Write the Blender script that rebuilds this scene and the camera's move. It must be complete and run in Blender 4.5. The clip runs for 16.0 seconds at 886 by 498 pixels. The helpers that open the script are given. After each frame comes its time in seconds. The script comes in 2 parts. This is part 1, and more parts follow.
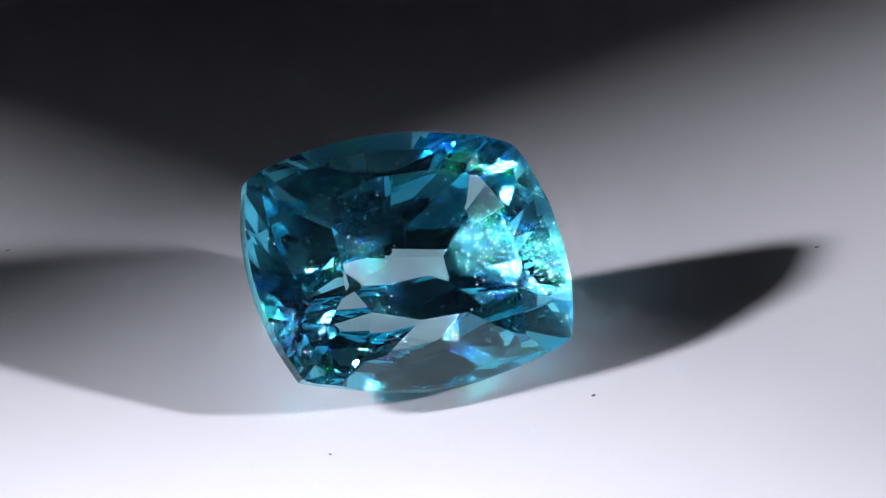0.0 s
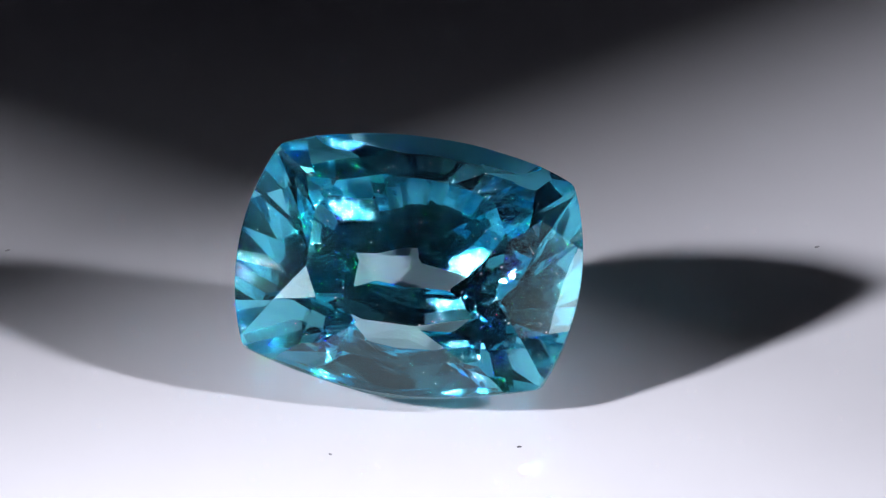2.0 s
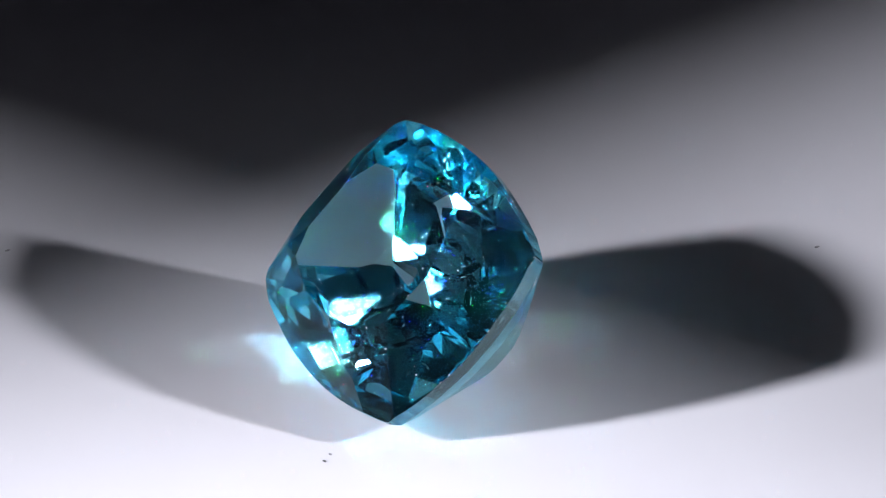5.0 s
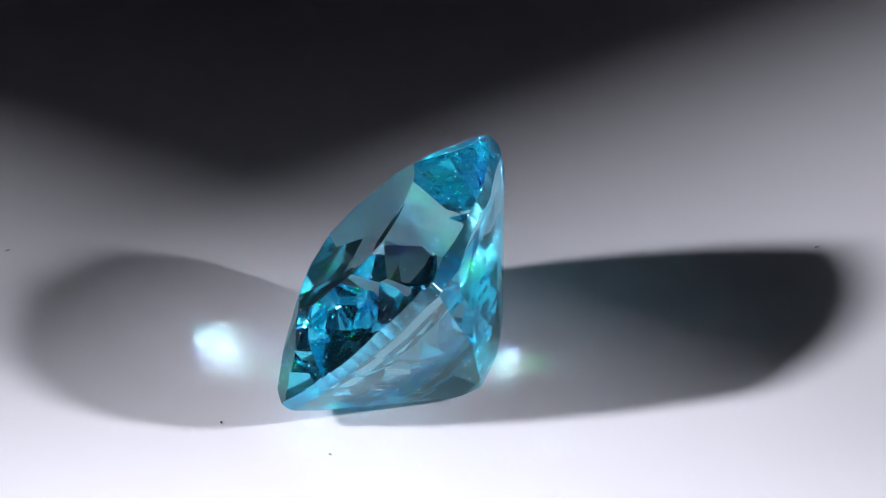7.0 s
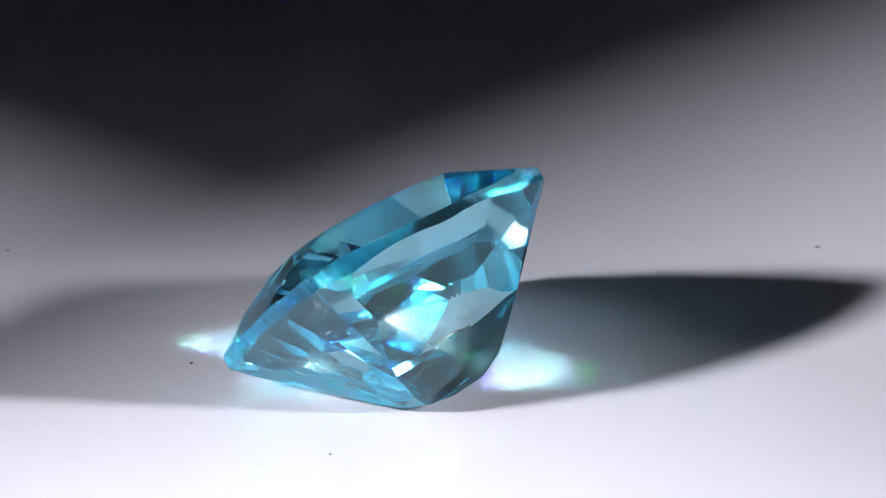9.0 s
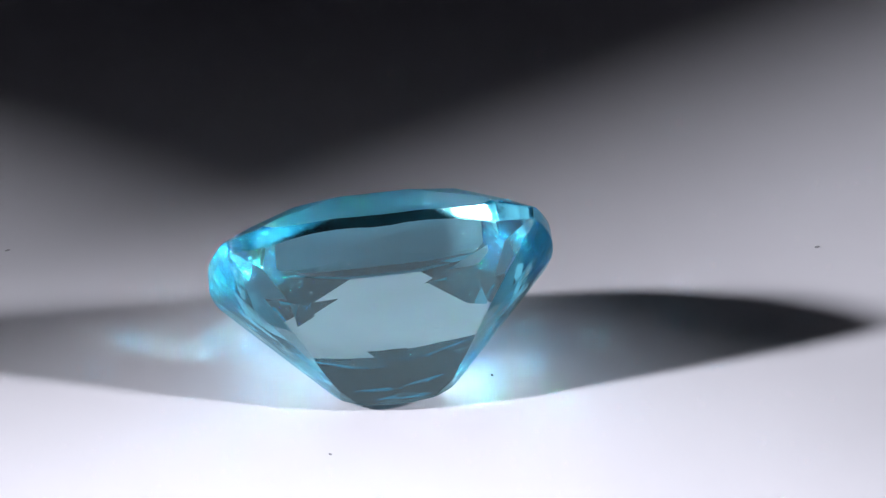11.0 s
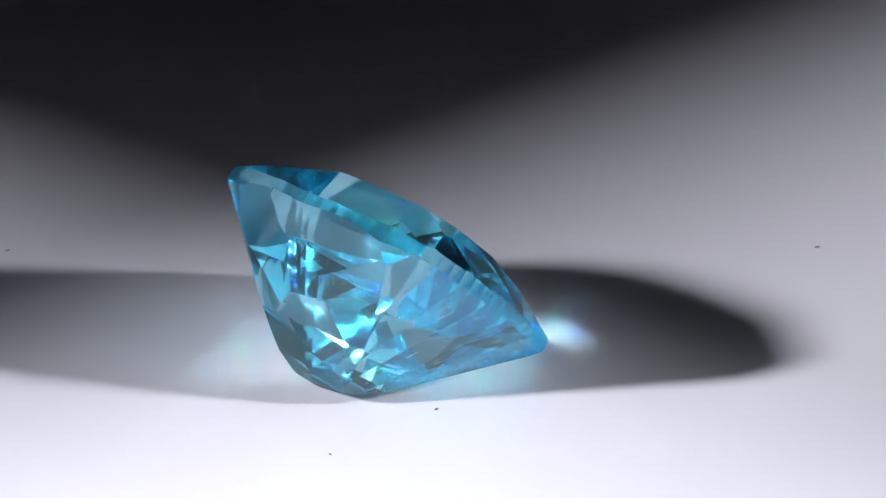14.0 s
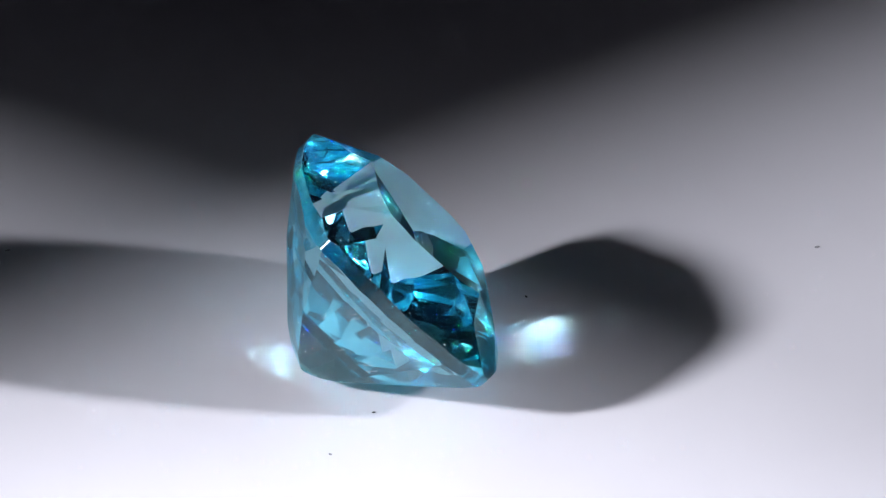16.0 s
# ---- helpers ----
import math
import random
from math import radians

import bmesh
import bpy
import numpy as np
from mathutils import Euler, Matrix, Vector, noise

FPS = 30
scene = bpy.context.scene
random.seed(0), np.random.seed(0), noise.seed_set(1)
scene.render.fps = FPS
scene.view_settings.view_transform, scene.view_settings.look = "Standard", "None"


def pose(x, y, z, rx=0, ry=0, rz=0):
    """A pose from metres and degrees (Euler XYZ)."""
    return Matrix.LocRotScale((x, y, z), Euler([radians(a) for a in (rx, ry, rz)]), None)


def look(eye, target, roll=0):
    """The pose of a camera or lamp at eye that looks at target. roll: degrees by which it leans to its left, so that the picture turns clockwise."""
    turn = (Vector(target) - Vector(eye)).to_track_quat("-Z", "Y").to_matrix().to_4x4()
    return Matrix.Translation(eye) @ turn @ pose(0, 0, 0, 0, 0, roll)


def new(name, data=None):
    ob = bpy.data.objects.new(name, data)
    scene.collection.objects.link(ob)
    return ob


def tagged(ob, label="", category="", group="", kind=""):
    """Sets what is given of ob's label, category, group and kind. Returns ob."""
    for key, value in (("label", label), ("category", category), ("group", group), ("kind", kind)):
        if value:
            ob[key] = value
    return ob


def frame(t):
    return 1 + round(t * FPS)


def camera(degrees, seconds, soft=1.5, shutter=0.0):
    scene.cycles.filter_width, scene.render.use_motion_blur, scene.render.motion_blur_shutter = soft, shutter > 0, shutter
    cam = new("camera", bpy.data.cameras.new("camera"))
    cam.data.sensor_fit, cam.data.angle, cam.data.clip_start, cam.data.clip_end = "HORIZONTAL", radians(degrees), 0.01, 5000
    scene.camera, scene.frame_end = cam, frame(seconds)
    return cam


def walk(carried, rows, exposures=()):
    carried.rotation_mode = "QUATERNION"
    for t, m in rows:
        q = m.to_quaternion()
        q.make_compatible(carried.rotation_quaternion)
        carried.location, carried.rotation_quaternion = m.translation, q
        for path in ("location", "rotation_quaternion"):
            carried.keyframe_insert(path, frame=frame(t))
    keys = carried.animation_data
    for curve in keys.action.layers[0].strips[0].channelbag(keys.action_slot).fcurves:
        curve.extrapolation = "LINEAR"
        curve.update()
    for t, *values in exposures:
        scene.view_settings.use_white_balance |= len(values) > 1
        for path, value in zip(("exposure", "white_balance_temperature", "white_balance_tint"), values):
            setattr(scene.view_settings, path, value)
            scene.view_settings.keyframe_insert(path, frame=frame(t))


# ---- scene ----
MM = 0.001

# ---- camera: a macro lens on a stand, looking down 26 degrees ----
TILT, FAR, AXIS_X, AXIS_Y, LENS = 26.19, 124.12, 700.23, 650.33, 12.0
focal = 784 / math.tan(radians(LENS / 2))
ahead = Vector((0, math.cos(radians(TILT)), -math.sin(radians(TILT))))
upward = Vector((0, math.sin(radians(TILT)), math.cos(radians(TILT))))
eye = (-(AXIS_X - 784) / focal * FAR * Vector((1, 0, 0)) + (AXIS_Y - 441) / focal * FAR * upward - FAR * ahead) * MM
cam = camera(LENS, 16.0, soft=1.2)
walk(cam, [(0.0, look(eye, eye + ahead)), (16.0, look(eye, eye + ahead))])

# ---- light: two spot lamps, low at both sides in front, half cut off by added black cards, in a dark room ----
# the lamps' light must find its way through the stone and on to the sheet
scene.cycles.caustics_refractive = scene.cycles.caustics_reflective = True
scene.cycles.sample_clamp_indirect, scene.cycles.blur_glossy = 0.0, 0.0
scene.cycles.max_bounces, scene.cycles.transmission_bounces, scene.cycles.glossy_bounces = 32, 32, 32
world = bpy.data.worlds.new("dark_room")
scene.world = world
world.use_nodes = True
world.node_tree.nodes["Background"].inputs["Color"].default_value = (0.86, 0.83, 1.1, 1)
world.node_tree.nodes["Background"].inputs["Strength"].default_value = 0.0054


def lamp_spot(azimuth, elevation, far):
    """A place far mm from the stone; azimuth is counted from the lens's side."""
    a, e = radians(azimuth), radians(elevation)
    return Vector((math.cos(e) * math.sin(a), -math.cos(e) * math.cos(a), math.sin(e))) * far * MM


RIGHT_LAMP, LEFT_LAMP = lamp_spot(72.0, 25.3, 300), lamp_spot(-67.0, 27.5, 300)
RIGHT_GLOW, LEFT_GLOW, LENS_R = 722, 800, 0.0145
BOWL_GLOW, BOWL_R, LENS_GLOW = 4.0, 0.036, 12.0
# each lamp is cut off behind the stone by an unseen, added card: two floor points of the cut, in mm, and where along
# the way the card hangs
RIGHT_CUT, LEFT_CUT = ((-14.2, 10.1), (9.8, -7.9), 0.63), ((15.3, 19.3), (-5.7, 0.9), 0.615)


# ---- materials ----
def material(name):
    m = bpy.data.materials.new(name)
    m.use_nodes = True
    m.node_tree.nodes.clear()
    return m, m.node_tree.nodes, m.node_tree.links


def gem_material(name, tint, fire=0.0, haze_light=0.0, rough=0.0, wavy=(0.16, 0.19)):
    """Blue zircon: strongly refracting, tinted where light enters or leaves, with bright mirror reflections inside;
    fire is the share of light that is split into colours, a teal diffuse share stands for cloudiness and for light
    missing inside, wavy is the roughness and the share of a blurred gloss that widens the lamps' flashes."""
    m, n, l = material(name)
    out, fresnel, mirror, gloss = (n.new("ShaderNode" + k) for k in ("OutputMaterial", "Fresnel", "BsdfGlossy", "MixShader"))
    fresnel.inputs["IOR"].default_value = 1.93
    mirror.inputs["Color"].default_value = (*MIRROR, 1)
    mirror.inputs["Roughness"].default_value = rough

    def bend(colour, ior):
        g = n.new("ShaderNodeBsdfRefraction")
        g.inputs["Color"].default_value = (*colour, 1)
        g.inputs["IOR"].default_value = ior
        g.inputs["Roughness"].default_value = rough
        return g

    last = bend([c * (1 - fire) for c in tint], 1.93)
    if fire:
        for channel, ior in enumerate((1.90, 1.93, 1.967)):
            add = n.new("ShaderNodeAddShader")
            l.new(last.outputs[0], add.inputs[0])
            l.new(bend([tint[k] * fire * (k == channel) for k in range(3)], ior).outputs[0], add.inputs[1])
            last = add
    l.new(fresnel.outputs[0], gloss.inputs[0])
    l.new(last.outputs[0], gloss.inputs[1])
    blurred, polish = n.new("ShaderNodeBsdfGlossy"), n.new("ShaderNodeMixShader")     # a blurred share of the gloss widens the lamps' flashes
    blurred.inputs["Color"].default_value = (*MIRROR, 1)
    blurred.inputs["Roughness"].default_value = wavy[0]
    blurred.distribution = "BECKMANN"
    polish.inputs[0].default_value = wavy[1]
    l.new(mirror.outputs[0], polish.inputs[1])
    l.new(blurred.outputs[0], polish.inputs[2])
    l.new(polish.outputs[0], gloss.inputs[2])
    last = gloss
    if haze_light:
        d, cloudy = n.new("ShaderNodeBsdfDiffuse"), n.new("ShaderNodeMixShader")
        d.inputs["Color"].default_value = (*HAZE_LIGHT, 1)
        co, noise, span = n.new("ShaderNodeTexCoord"), n.new("ShaderNodeTexNoise"), n.new("ShaderNodeMapRange")
        noise.inputs["Scale"].default_value, noise.inputs["Detail"].default_value = 420, 5
        span.inputs["From Min"].default_value, span.inputs["From Max"].default_value = 0.35, 0.68
        span.inputs["To Min"].default_value, span.inputs["To Max"].default_value = 0.0, haze_light * 2
        l.new(co.outputs["Object"], noise.inputs["Vector"])
        l.new(noise.outputs["Fac"], span.inputs["Value"])
        l.new(span.outputs["Result"], cloudy.inputs[0])
        l.new(gloss.outputs[0], cloudy.inputs[1])
        l.new(d.outputs[0], cloudy.inputs[2])
        last = cloudy
    l.new(last.outputs[0], out.inputs["Surface"])
    return m


def glow_material(name, colour, strength):
    m, n, l = material(name)
    out, e = n.new("ShaderNodeOutputMaterial"), n.new("ShaderNodeEmission")
    e.inputs["Color"].default_value, e.inputs["Strength"].default_value = (*colour, 1), strength
    l.new(e.outputs[0], out.inputs[0])
    return m


def plain_material(name, colour, rough, metal=0.0):
    m, n, l = material(name)
    out, b = n.new("ShaderNodeOutputMaterial"), n.new("ShaderNodeBsdfPrincipled")
    b.inputs["Base Color"].default_value = (*colour, 1)
    b.inputs["Roughness"].default_value, b.inputs["Metallic"].default_value = rough, metal
    l.new(b.outputs[0], out.inputs[0])
    return m


def floor_material():
    m, n, l = material("white_acrylic")
    out, b = n.new("ShaderNodeOutputMaterial"), n.new("ShaderNodeBsdfPrincipled")
    co = n.new("ShaderNodeTexCoord")
    broad, fine, ramp = n.new("ShaderNodeTexNoise"), n.new("ShaderNodeTexNoise"), n.new("ShaderNodeValToRGB")
    broad.inputs["Scale"].default_value, fine.inputs["Scale"].default_value = 260, 4200
    ramp.color_ramp.elements[0].color, ramp.color_ramp.elements[1].color = (0.76, 0.755, 0.80, 1), (0.795, 0.79, 0.835, 1)
    bump = n.new("ShaderNodeBump")
    bump.inputs["Strength"].default_value, bump.inputs["Distance"].default_value = 0.03, 0.00002
    for t in (broad, fine):
        l.new(co.outputs["Object"], t.inputs["Vector"])
    l.new(broad.outputs["Fac"], ramp.inputs["Fac"])
    l.new(ramp.outputs["Color"], b.inputs["Base Color"])
    l.new(fine.outputs["Fac"], bump.inputs["Height"])
    l.new(bump.outputs["Normal"], b.inputs["Normal"])
    b.inputs["Roughness"].default_value = 0.05
    b.inputs["IOR"].default_value = 1.45
    l.new(b.outputs[0], out.inputs[0])
    return m


# teal of the diffuse haze that lightens the stone from inside
HAZE_LIGHT = (0.44, 0.88, 1.0)
TINT, PALE, MIRROR = (0.68, 0.93, 0.98), (0.80, 0.948, 0.978), (0.64, 0.938, 0.985)
ZIRCON = gem_material("blue_zircon", TINT, 0.10)
PAVILION = gem_material("blue_zircon_pavilion", PALE, 0.0, 0.006)
HAZE_LIT = gem_material("haze_lit_facet", PALE, 0.0, 0.015)
BLURRED = gem_material("blurred_gloss_facet", PALE, 0.0, 0.01, 0.0, (0.22, 0.28))
GIRDLE = gem_material("bruted_zircon", PALE, 0.0, 0.0, 0.16)
FLECK = plain_material("white_fleck", (0.75, 0.77, 0.78), 0.8)
LAMP_BLACK = plain_material("black_lamp_paint", (0.02, 0.02, 0.022), 0.55)
CARD_BLACK = plain_material("shade_card", (0.015, 0.015, 0.016), 0.9)
LAMP_WHITE = (0.945, 0.94, 1.03)
ACRYLIC = floor_material()
DUST = plain_material("grey_dust", (0.10, 0.10, 0.11), 0.9)
PALE_DUST = plain_material("pale_dust", (0.32, 0.32, 0.34), 0.9)


def part(name, bm, mat, parent=None, label=""):
    me = bpy.data.meshes.new(name)
    bm.to_mesh(me)
    bm.free()
    me.materials.append(mat)
    ob = new(name, me)
    ob.parent = parent
    return tagged(ob, label)


# ---- the white sheet ----
def sheet():
    bm = bmesh.new()
    bmesh.ops.create_cube(bm, size=1.0, matrix=Matrix.Diagonal((0.9, 0.9, 0.006, 1)) @ Matrix.Translation((0, 0, -0.5)))
    bmesh.ops.bevel(bm, geom=bm.edges[:], offset=0.001, segments=2, affect="EDGES")
    ob = part("floor", bm, ACRYLIC)
    return tagged(ob, "glossy white acrylic sheet under two spot lamps", "floor", kind="structure")


sheet()

# ---- the two lamps on their stands ----
def tube(bm, a, b, r1, r2, segments=24):
    """A closed round bar from a to b."""
    a, b = Vector(a), Vector(b)
    turn = (b - a).to_track_quat("Z", "Y").to_matrix().to_4x4()
    bmesh.ops.create_cone(bm, cap_ends=True, segments=segments, radius1=r1, radius2=r2, depth=(b - a).length,
                          matrix=Matrix.Translation((a + b) / 2) @ turn)


def spot_lamp(place, target, glow):
    way = (Vector(target) - place).normalized()
    back = place
    tail = back - way * 0.06
    foot = Vector((tail.x, tail.y, 0))
    ob = new("spot_lamp")
    tagged(ob, "small black spot lamp with a frosted lens on a slim stand", "lamp", "lamps beside the stone")
    bm = bmesh.new()
    tube(bm, foot, foot + Vector((0, 0, 0.008)), 0.045, 0.043, 48)
    tube(bm, foot + Vector((0, 0, 0.008)), foot + Vector((0, 0, 0.012)), 0.03, 0.012, 32)
    part("base", bm, LAMP_BLACK, ob)
    bm = bmesh.new()
    tube(bm, foot + Vector((0, 0, 0.010)), tail - Vector((0, 0, 0.004)), 0.004, 0.004)
    part("stem", bm, LAMP_BLACK, ob)
    bm = bmesh.new()
    tube(bm, tail, tail + way * 0.012, 0.010, 0.021)
    for k in range(4):
        tube(bm, tail + way * (0.012 + 0.008 * k), tail + way * (0.016 + 0.008 * k), 0.024, 0.024)
        tube(bm, tail + way * (0.016 + 0.008 * k), tail + way * (0.020 + 0.008 * k), 0.021, 0.021)
    tube(bm, tail + way * 0.044, back - way * 0.001, 0.024, 0.024)
    part("head", bm, LAMP_BLACK, ob, "black finned lamp head")
    bm = bmesh.new()
    tube(bm, back - way * 0.0008, back + way * 0.0012, LENS_R, LENS_R, 48)
    # unseen glowing bowl, added so that more facets of the stone flash
    bowl = bmesh.new()
    bmesh.ops.create_cone(bowl, cap_ends=False, segments=48, radius1=LENS_R + 0.001, radius2=BOWL_R, depth=0.014,
                          matrix=Matrix.Translation(back + way * 0.0075) @ way.to_track_quat("Z", "Y").to_matrix().to_4x4())
    bmesh.ops.solidify(bowl, geom=bowl.faces[:], thickness=0.0008)
    part("reflector", bowl, glow_material("added_bowl_glow", LAMP_WHITE, BOWL_GLOW), ob, "glowing white bowl added round the lens to brighten the stone")
    part("lens", bm, glow_material("frosted_lamp_lens", LAMP_WHITE, LENS_GLOW), ob, "glowing white frosted lens")
    beam = bpy.data.lights.new("beam", "AREA")
    beam.shape, beam.size = "DISK", 2 * LENS_R
    beam.energy, beam.color = glow * math.pi ** 2 * LENS_R ** 2, LAMP_WHITE
    light = new("beam", beam)
    light.parent = ob
    light.matrix_basis = look(back + way * 0.0016, Vector(target))
    return ob


spot_lamp(RIGHT_LAMP, (0, 0, 0), RIGHT_GLOW)
spot_lamp(LEFT_LAMP, (0, 0, 0), LEFT_GLOW)


def shade_card(lamp, cut):
    """An unseen card, added so that its edge throws shade along the floor line a-b, dark towards the back."""
    (ax, ay), (bx, by), along = cut
    a, b = Vector((ax, ay, 0)) * MM, Vector((bx, by, 0)) * MM
    run = (b - a).normalized()
    dark = Vector((-run.y, run.x, 0))
    if dark.y < 0:
        dark = -dark
    mid = (a + b) / 2
    corners = [lamp + along * (q - lamp) for q in (
        mid - run * 0.085, mid + run * 0.085, mid + run * 0.085 + dark * 0.072, mid - run * 0.085 + dark * 0.072)]
    ob = new("shade_card")
    tagged(ob, "unseen matt black card on a thin stand, added to shade the back", "light flag", "cards that cut the light")
    bm = bmesh.new()
    low = [bm.verts.new(c) for c in corners]
    top = [bm.verts.new(c + Vector((0, 0, 0.001))) for c in corners]
    bm.faces.new(low[::-1])
    bm.faces.new(top)
    for k in range(4):
        bm.faces.new((low[k], low[(k + 1) % 4], top[(k + 1) % 4], top[k]))
    bmesh.ops.recalc_face_normals(bm, faces=bm.faces[:])
    part("card", bm, CARD_BLACK, ob)
    hold = (corners[2] + corners[3]) / 2 - dark * 0.01
    foot = Vector((hold.x, hold.y, 0))
    bm = bmesh.new()
    tube(bm, foot + Vector((0, 0, 0.004)), hold, 0.002, 0.002, 16)
    part("stem", bm, LAMP_BLACK, ob)
    bm = bmesh.new()
    tube(bm, foot, foot + Vector((0, 0, 0.005)), 0.022, 0.020, 32)
    part("base", bm, LAMP_BLACK, ob)
    return ob


shade_card(RIGHT_LAMP, RIGHT_CUT)
shade_card(LEFT_LAMP, LEFT_CUT)

# ---- the stone: millimetres, table up ----
LONG, SHORT = 5.03, 3.955
GIRDLE_H, CROWN_H, PAV_H = 0.40, 1.25, 4.44
STEP_Z = -3.07
BOW_LONG, BOW_SHORT, CORNER_R = 0.75, 0.61, 0.30


def cushion():
    """A quarter of the cushion outline inside its corner rounding: two shallow arcs that meet in a corner."""
    a, b = LONG - CORNER_R, SHORT - CORNER_R
    cx, cy = a - BOW_SHORT, b - BOW_LONG
    pts = []
    r = (cx ** 2 + BOW_LONG ** 2) / (2 * BOW_LONG)
    pts += [(cx * k / 24, b - r + math.sqrt(r ** 2 - (cx * k / 24) ** 2)) for k in range(25)]
    r = (cy ** 2 + BOW_SHORT ** 2) / (2 * BOW_SHORT)
    pts += [(a - r + math.sqrt(r ** 2 - (cy * k / 24) ** 2), cy * k / 24) for k in range(25)]
    return pts


QUARTER = cushion()


def reach(phi):
    """How far the cushion outline reaches in the direction phi."""
    c, d = abs(math.cos(phi)), abs(math.sin(phi))
    return CORNER_R + max(x * c + y * d for x, y in QUARTER)


def facing(turn):
    t = radians(turn)
    return math.atan2(math.sin(t) / SHORT, math.cos(t) / LONG)


def facet(bm, phi, r1, z1, r2, z2):
    """Grind a flat facet through two points of the profile that faces phi."""
    dr, dz = r2 - r1, z2 - z1
    nr, nz = dz, -dr
    if nr < 0 or (nr == 0 and nz < 0):
        nr, nz = -nr, -nz
    no = Vector((math.cos(phi) * nr, math.sin(phi) * nr, nz)).normalized()
    co = Vector((math.cos(phi) * r1, math.sin(phi) * r1, z1))
    cut = bmesh.ops.bisect_plane(bm, geom=bm.verts[:] + bm.edges[:] + bm.faces[:], dist=1e-5, plane_co=co, plane_no=no, clear_outer=True)
    edges = [e for e in cut["geom_cut"] if isinstance(e, bmesh.types.BMEdge)]
    if edges:
        bmesh.ops.contextual_create(bm, geom=edges)


def cut_stone():
    rnd = random.Random(5)
    bm = bmesh.new()
    bmesh.ops.create_cube(bm, size=1.0, matrix=Matrix.Diagonal((14, 12, 2 * PAV_H + 4, 1)))
    top, low = GIRDLE_H / 2, -GIRDLE_H / 2
    for k in range(112):
        phi = math.tau * (k + 0.5) / 112
        facet(bm, phi, reach(phi), -1, reach(phi), 1)
    facet(bm, 0, 0, top + CROWN_H, 1, top + CROWN_H)
    wobble = lambda s: rnd.uniform(-s, s)
    for k in range(16):     # crown, halves along the girdle
        phi = facing(11.25 + 22.5 * k + wobble(1.5))
        r = reach(phi)
        facet(bm, phi, 1.002 * r, top + wobble(0.03), 0.82 * r, top + 0.63 + wobble(0.02))
    for k in range(8):      # crown mains
        phi = facing(45 * k + wobble(1.5))
        r = reach(phi)
        facet(bm, phi, 0.985 * r, top + 0.02, 0.56 * r, top + CROWN_H + wobble(0.02))
    for k in range(8):      # stars round the table
        phi = facing(22.5 + 45 * k + wobble(2.0))
        r = reach(phi)
        facet(bm, phi, 0.78 * r, top + 0.74 + wobble(0.02), 0.55 * r, top + CROWN_H + wobble(0.02))
    for turn, steep in ((90, ((2.75, -1.72), (1.17, -3.33))), (270, ((2.63, -2.14), (1.42, -3.33)))):
        phi = radians(turn)         # the two long sides: one broad facet, broken once, then fine steps down to the keel
        edge = (SHORT, low + 0.02)
        for point in steep:
            for lean in ((-7, -2.5, 2, 6.5) if turn == 90 else (-13, -5, 0, 6, 14)):
                facet(bm, phi + radians(lean + wobble(0.4)), *edge, *point)
            edge = point
        y, z = edge
        for angle in ((46, 42, 38, 33, 27, 20) if turn == 90 else (42.5, 39.5, 37, 33, 28, 22)):
            y2, z2 = y - edge[0] / 6, z - edge[0] / 6 * math.tan(radians(angle))
            for lean in (-13, -5, 4, 12):
                facet(bm, phi + radians(lean + wobble(2.0)), y + 0.012, z, y2, z2 + wobble(0.012))
            y, z = y2, z2
    for turn in (0, 180):   # the two ends: fans of long wedges that meet near the keel
        for lean in (-17, -7, 1, 8, 18):
            phi = radians(turn + lean + wobble(1.0))
            facet(bm, phi, reach(phi), low + 0.02, 1.50 + 0.006 * abs(lean), -3.93)
            facet(bm, phi + radians(wobble(2.5)), reach(phi), low + 0.01, 0.70 * reach(phi), low - 1.75 + wobble(0.05))
        for outer, inner in (((1.62, -3.80), (1.06, -4.14)), ((1.10, -4.10), (0.50, -4.28))):
            facet(bm, radians(turn + wobble(2.0)), *outer, *inner)
    for turn in (45, 135, 225, 315):    # a long bevel down each corner
        phi = facing(turn + wobble(1.0))
        facet(bm, phi, reach(phi), low, 2.22, -3.10)
        for lean in (-20, 19):          # and two short steep halves under the girdle
            phi = facing(turn + lean + wobble(1.5))
            r = reach(phi)
            facet(bm, phi, 1.003 * r, low, 0.775 * r, low - 1.58 + wobble(0.04))
    for k in range(16):     # small facets just under the girdle
        phi = facing(11.25 + 22.5 * k + wobble(2.5))
        r = reach(phi)
        facet(bm, phi, 1.001 * r, low + 0.02, 0.962 * r, low - 0.30 + wobble(0.03))
    bmesh.ops.recalc_face_normals(bm, faces=bm.faces[:])
    return bm


def shell(bm, keep):
    """The faces of the cut stone for which keep() holds, as a mesh of their own in metres."""
    out = bmesh.new()
    for f in bm.faces:
        if keep(f):
            out.faces.new([out.verts.new(v.co * MM) for v in f.verts])
    bmesh.ops.remove_doubles(out, verts=out.verts[:], dist=1e-9)
    return out


# how the stone lies: leaning on its pavilion, and the turntable's speed
SHIFT_X, SHIFT_Y, YAW, LEAN, ROLL = 0.419, 0.008, 0.50, 44.86, 6.493
START, SPEED = 22.25, 18.337


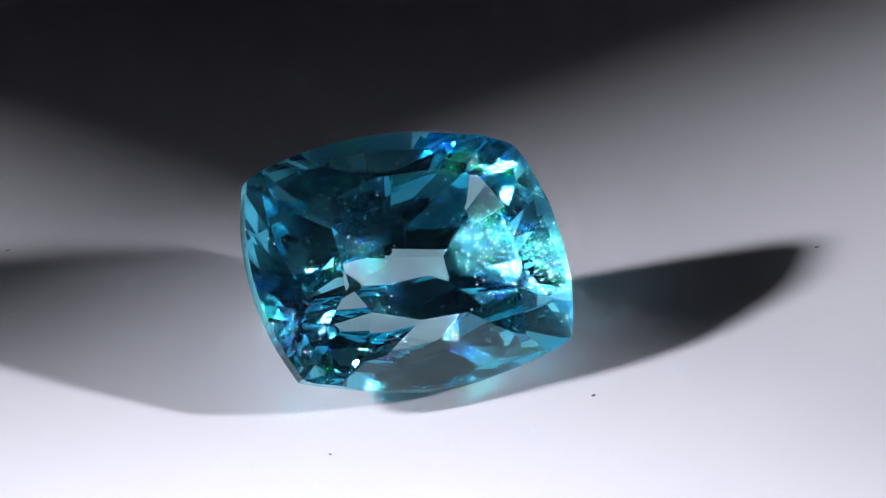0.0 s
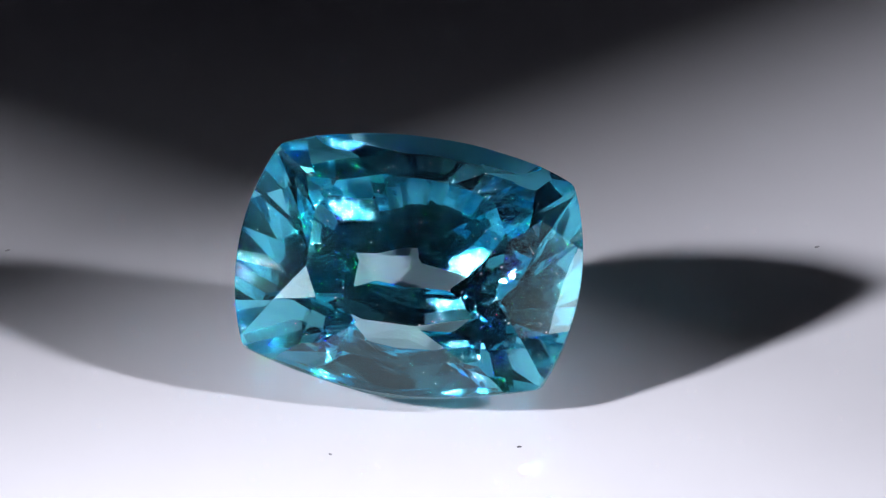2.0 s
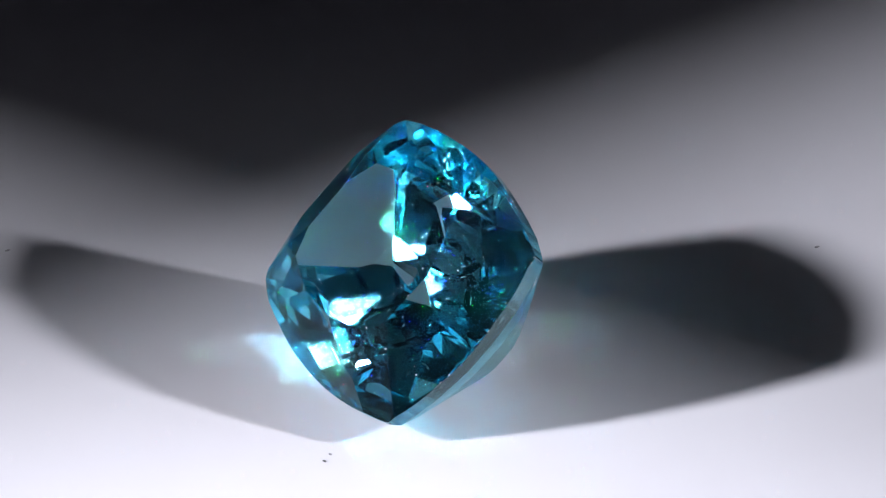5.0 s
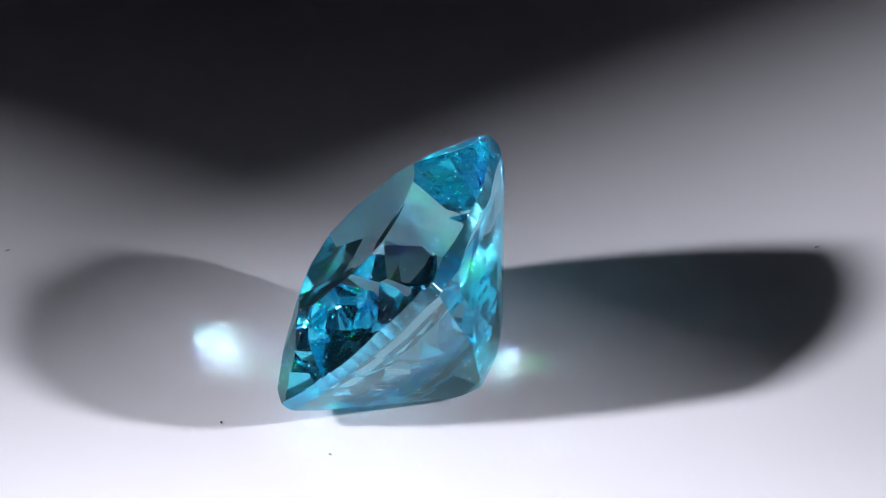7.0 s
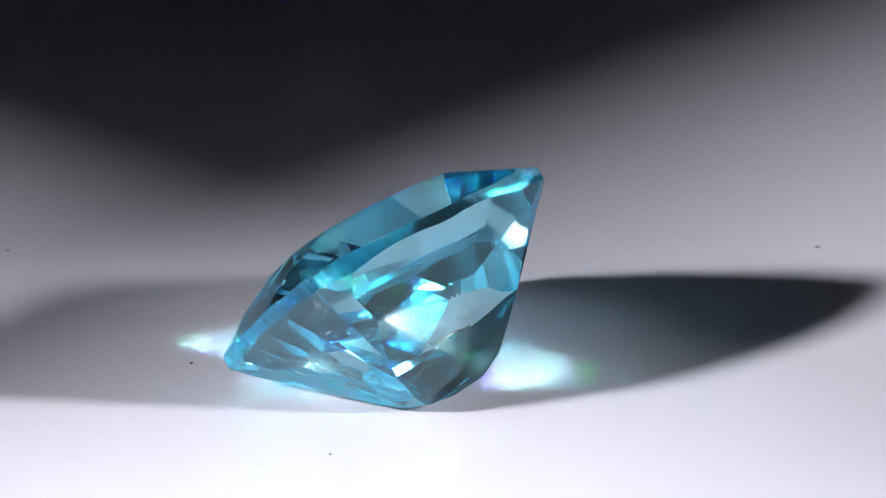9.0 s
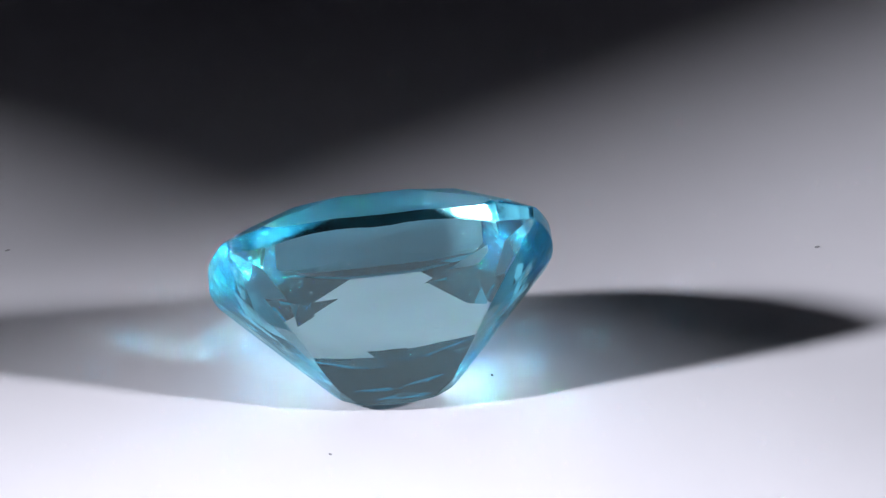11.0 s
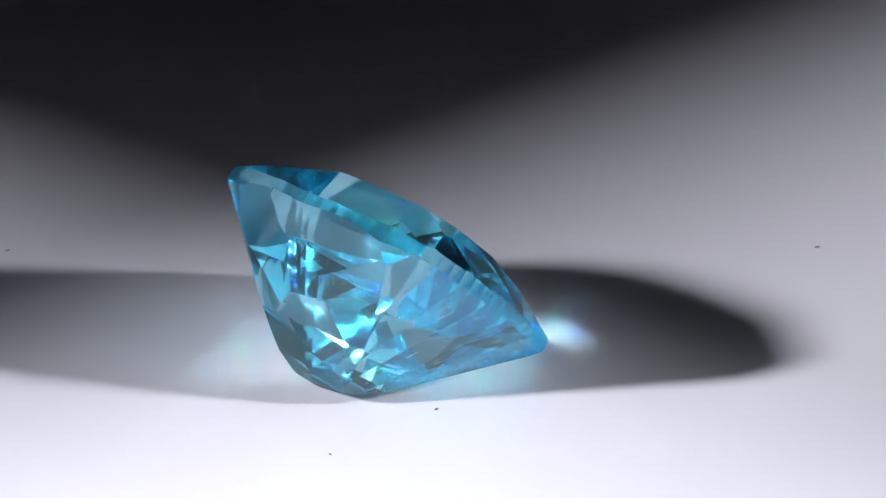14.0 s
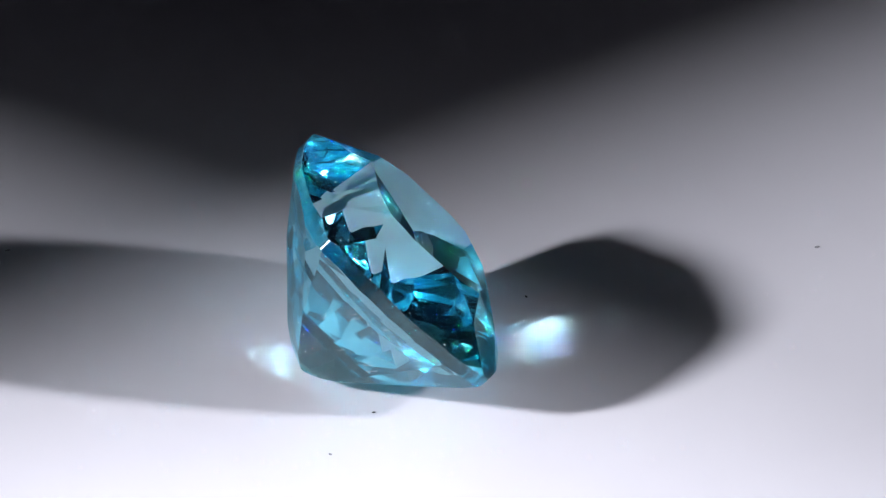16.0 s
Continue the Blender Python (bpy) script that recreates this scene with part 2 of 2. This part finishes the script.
def gemstone():
    bm = cut_stone()
    lie = pose(0, 0, 0, 0, 0, YAW) @ pose(0, 0, 0, LEAN) @ pose(0, 0, 0, 0, ROLL)
    lift = -min((lie @ v.co).z for v in bm.verts)
    lie = Matrix.Translation(Vector((SHIFT_X, SHIFT_Y, lift)) * MM) @ lie
    ob = new("gemstone")
    tagged(ob, "transparent teal-blue cushion-cut zircon leaning on its pavilion", "gemstone")
    wall = lambda f: abs(f.normal.z) < 0.05
    table = lambda f: f.normal.z > 0.999
    culet = lambda f: f.normal.z < -0.70 and f.calc_center_median().z < STEP_Z
    part("table", shell(bm, table), ZIRCON, ob, "large flat polished top facet")
    part("crown", shell(bm, lambda f: f.normal.z > 0.05 and not table(f)), ZIRCON, ob, "bevelled crown of star and kite facets")
    part("girdle", shell(bm, wall), GIRDLE, ob, "thin slightly frosted girdle band")
    back = part("pavilion", shell(bm, lambda f: f.normal.z < -0.05 and not culet(f)), PAVILION, ob, "deep pavilion of long flat facets")
    rnd = random.Random(21)
    for m in (HAZE_LIT, BLURRED):  # haze and blurred gloss vary by facet to brighten the stone, ends blurred most
        back.data.materials.append(m)
    for f in back.data.polygons:
        f.material_index = 2 if abs(f.normal.x) > 0.5 * abs(f.normal.y) else rnd.choice((0, 0, 1))
    part("culet", shell(bm, culet), PAVILION, ob, "fine polished steps along the keel")
    bm.free()
    return ob, lie


stone, lie = gemstone()


def flecks(parent, count, seed):
    """Tiny white dust flecks lying on the crown and the table."""
    rnd = random.Random(seed)
    faces = []
    for piece in parent.children:
        if piece.name.split(".")[0] in ("table", "crown"):
            for f in piece.data.polygons:
                faces.append((f.area, [piece.data.vertices[i].co.copy() for i in f.vertices], f.normal.copy()))
    bm = bmesh.new()
    for _ in range(count):
        _, ring, no = rnd.choices(faces, weights=[f[0] for f in faces])[0]
        k = rnd.randrange(1, len(ring) - 1)
        u, v = sorted((rnd.random(), rnd.random()))
        p = ring[0] * u + ring[k] * (v - u) + ring[k + 1] * (1 - v)
        size = rnd.choice((0.006, 0.009, 0.012, 0.02)) * MM
        m = Matrix.Translation(p + no * size * 0.5) @ no.to_track_quat("Z", "Y").to_matrix().to_4x4() @ Matrix.Diagonal((size * rnd.uniform(0.7, 1.8), size, size * 0.5, 1))
        bmesh.ops.create_icosphere(bm, subdivisions=1, radius=1.0, matrix=m)
    ob = part("dust", bm, FLECK, parent, "tiny white dust flecks")
    return tagged(ob, kind="stuff")


def feather(parent):
    """Fine curved veils just under the crown near one long side, needles at one end."""
    bm = bmesh.new()
    rnd = random.Random(3)
    for k in range(5):
        r = 0.25 + 0.17 * k + rnd.uniform(-0.05, 0.05)
        pts = [Vector((-1.3 + r * math.cos(a), -2.75 + 0.75 * r * math.sin(a), -0.05 - 0.04 * k)) * MM for a in np.linspace(0.3 + 0.5 * rnd.random(), 2.5 - 0.9 * rnd.random(), 12)]
        for p, q in zip(pts, pts[1:]):
            tube(bm, p, q, 0.0024 * MM, 0.0024 * MM, 5)
    for k in range(46):     # needles and pinpoints towards one end
        p = Vector((rnd.uniform(1.6, 4.3), rnd.uniform(-2.6, 1.4), rnd.uniform(-0.75, 0.0))) * MM
        q = p + Vector((rnd.uniform(-1, 1), rnd.uniform(-1, 1), rnd.uniform(-0.3, 0.3))) * rnd.choice((0.012, 0.02, 0.03, 0.16)) * MM
        tube(bm, p, q, 0.008 * MM, 0.004 * MM, 5)
    ob = part("inclusion", bm, FLECK, parent, "fine white curved veils and needles inside the stone")
    return tagged(ob, kind="stuff")


def scratches(parent):
    """Fine pale scratches on the broad facets of both ends, in loose bundles."""
    rnd = random.Random(8)
    back = [c for c in parent.children if c.name.split(".")[0] == "pavilion"][0]
    broad = sorted((f for f in back.data.polygons if abs(f.normal.x) > 0.5), key=lambda f: -f.area)[:6]
    bm = bmesh.new()
    for f in broad:
        ring = [back.data.vertices[i].co.copy() for i in f.vertices]
        mid = sum(ring, Vector()) / len(ring)
        lift = f.normal * 0.004 * MM
        for _ in range(2):
            spot = mid.lerp(rnd.choice(ring), rnd.uniform(0.2, 0.75))
            run = (rnd.choice(ring) - spot).normalized()
            side = f.normal.cross(run)
            for _ in range(rnd.randint(3, 7)):
                a = spot + side * rnd.uniform(-0.22, 0.22) * MM + run * rnd.uniform(-0.25, 0.25) * MM
                b = a + (run + side * rnd.uniform(-0.25, 0.25)) * rnd.uniform(0.1, 0.4) * MM
                if all((p - mid).length < 1.4 * MM for p in (a, b)):
                    tube(bm, a + lift, b + lift, 0.003 * MM, 0.0018 * MM, 5)
    ob = part("scratch", bm, FLECK, parent, "fine pale scratches on the end facets")
    return tagged(ob, kind="stuff")


scratches(stone)
flecks(stone, 130, 11)
feather(stone)


# ---- dust on the sheet ----
def dust_speck(x, y, size, seed, label, mat):
    rnd = random.Random(seed)
    bm = bmesh.new()
    bmesh.ops.create_icosphere(bm, subdivisions=2, radius=1.0)
    for v in bm.verts:
        v.co *= 1 + rnd.uniform(-0.3, 0.3)
        v.co = Vector((v.co.x * size * 1.4, v.co.y * size * 0.8, v.co.z * size * 0.35)) * MM
    low = min(v.co.z for v in bm.verts)
    bmesh.ops.translate(bm, verts=bm.verts[:], vec=(0, 0, -low))
    bmesh.ops.rotate(bm, verts=bm.verts[:], cent=(0, 0, 0), matrix=Matrix.Rotation(rnd.uniform(0, 6), 3, "Z"))
    ob = part("dust_speck", bm, mat)
    ob.location = Vector((x, y, 0)) * MM
    return tagged(ob, label, "dust", "dust on the sheet")


TURNING = []
for radius, angle, size, seed in ((6.03, -17.2, 0.05, 1), (2.88, 191.5, 0.045, 2)):
    a = radians(angle)
    TURNING.append((dust_speck(radius * math.cos(a), radius * math.sin(a), size, seed, "tiny dark dust speck beside the stone", DUST), radius, angle))
for x, y, size, seed in ((-12.15, 7.75, 0.06, 3), (13.05, 8.0, 0.06, 4), (-1.8, -5.3, 0.045, 5)):
    dust_speck(x, y, size, seed, "tiny pale grey dust speck lying still on the sheet", PALE_DUST)


def motions():
    """The turntable carries the stone and the specks round, clockwise from above."""
    times = [0.5 * k for k in range(33)]
    walk(stone, [(t, pose(0, 0, 0, 0, 0, START - SPEED * t) @ lie) for t in times])
    for speck, radius, angle in TURNING:
        rows = []
        for t in times:
            a = radians(angle - SPEED * t)
            rows.append((t, pose(radius * math.cos(a) * MM, radius * math.sin(a) * MM, 0, 0, 0, -SPEED * t)))
        walk(speck, rows)


motions()
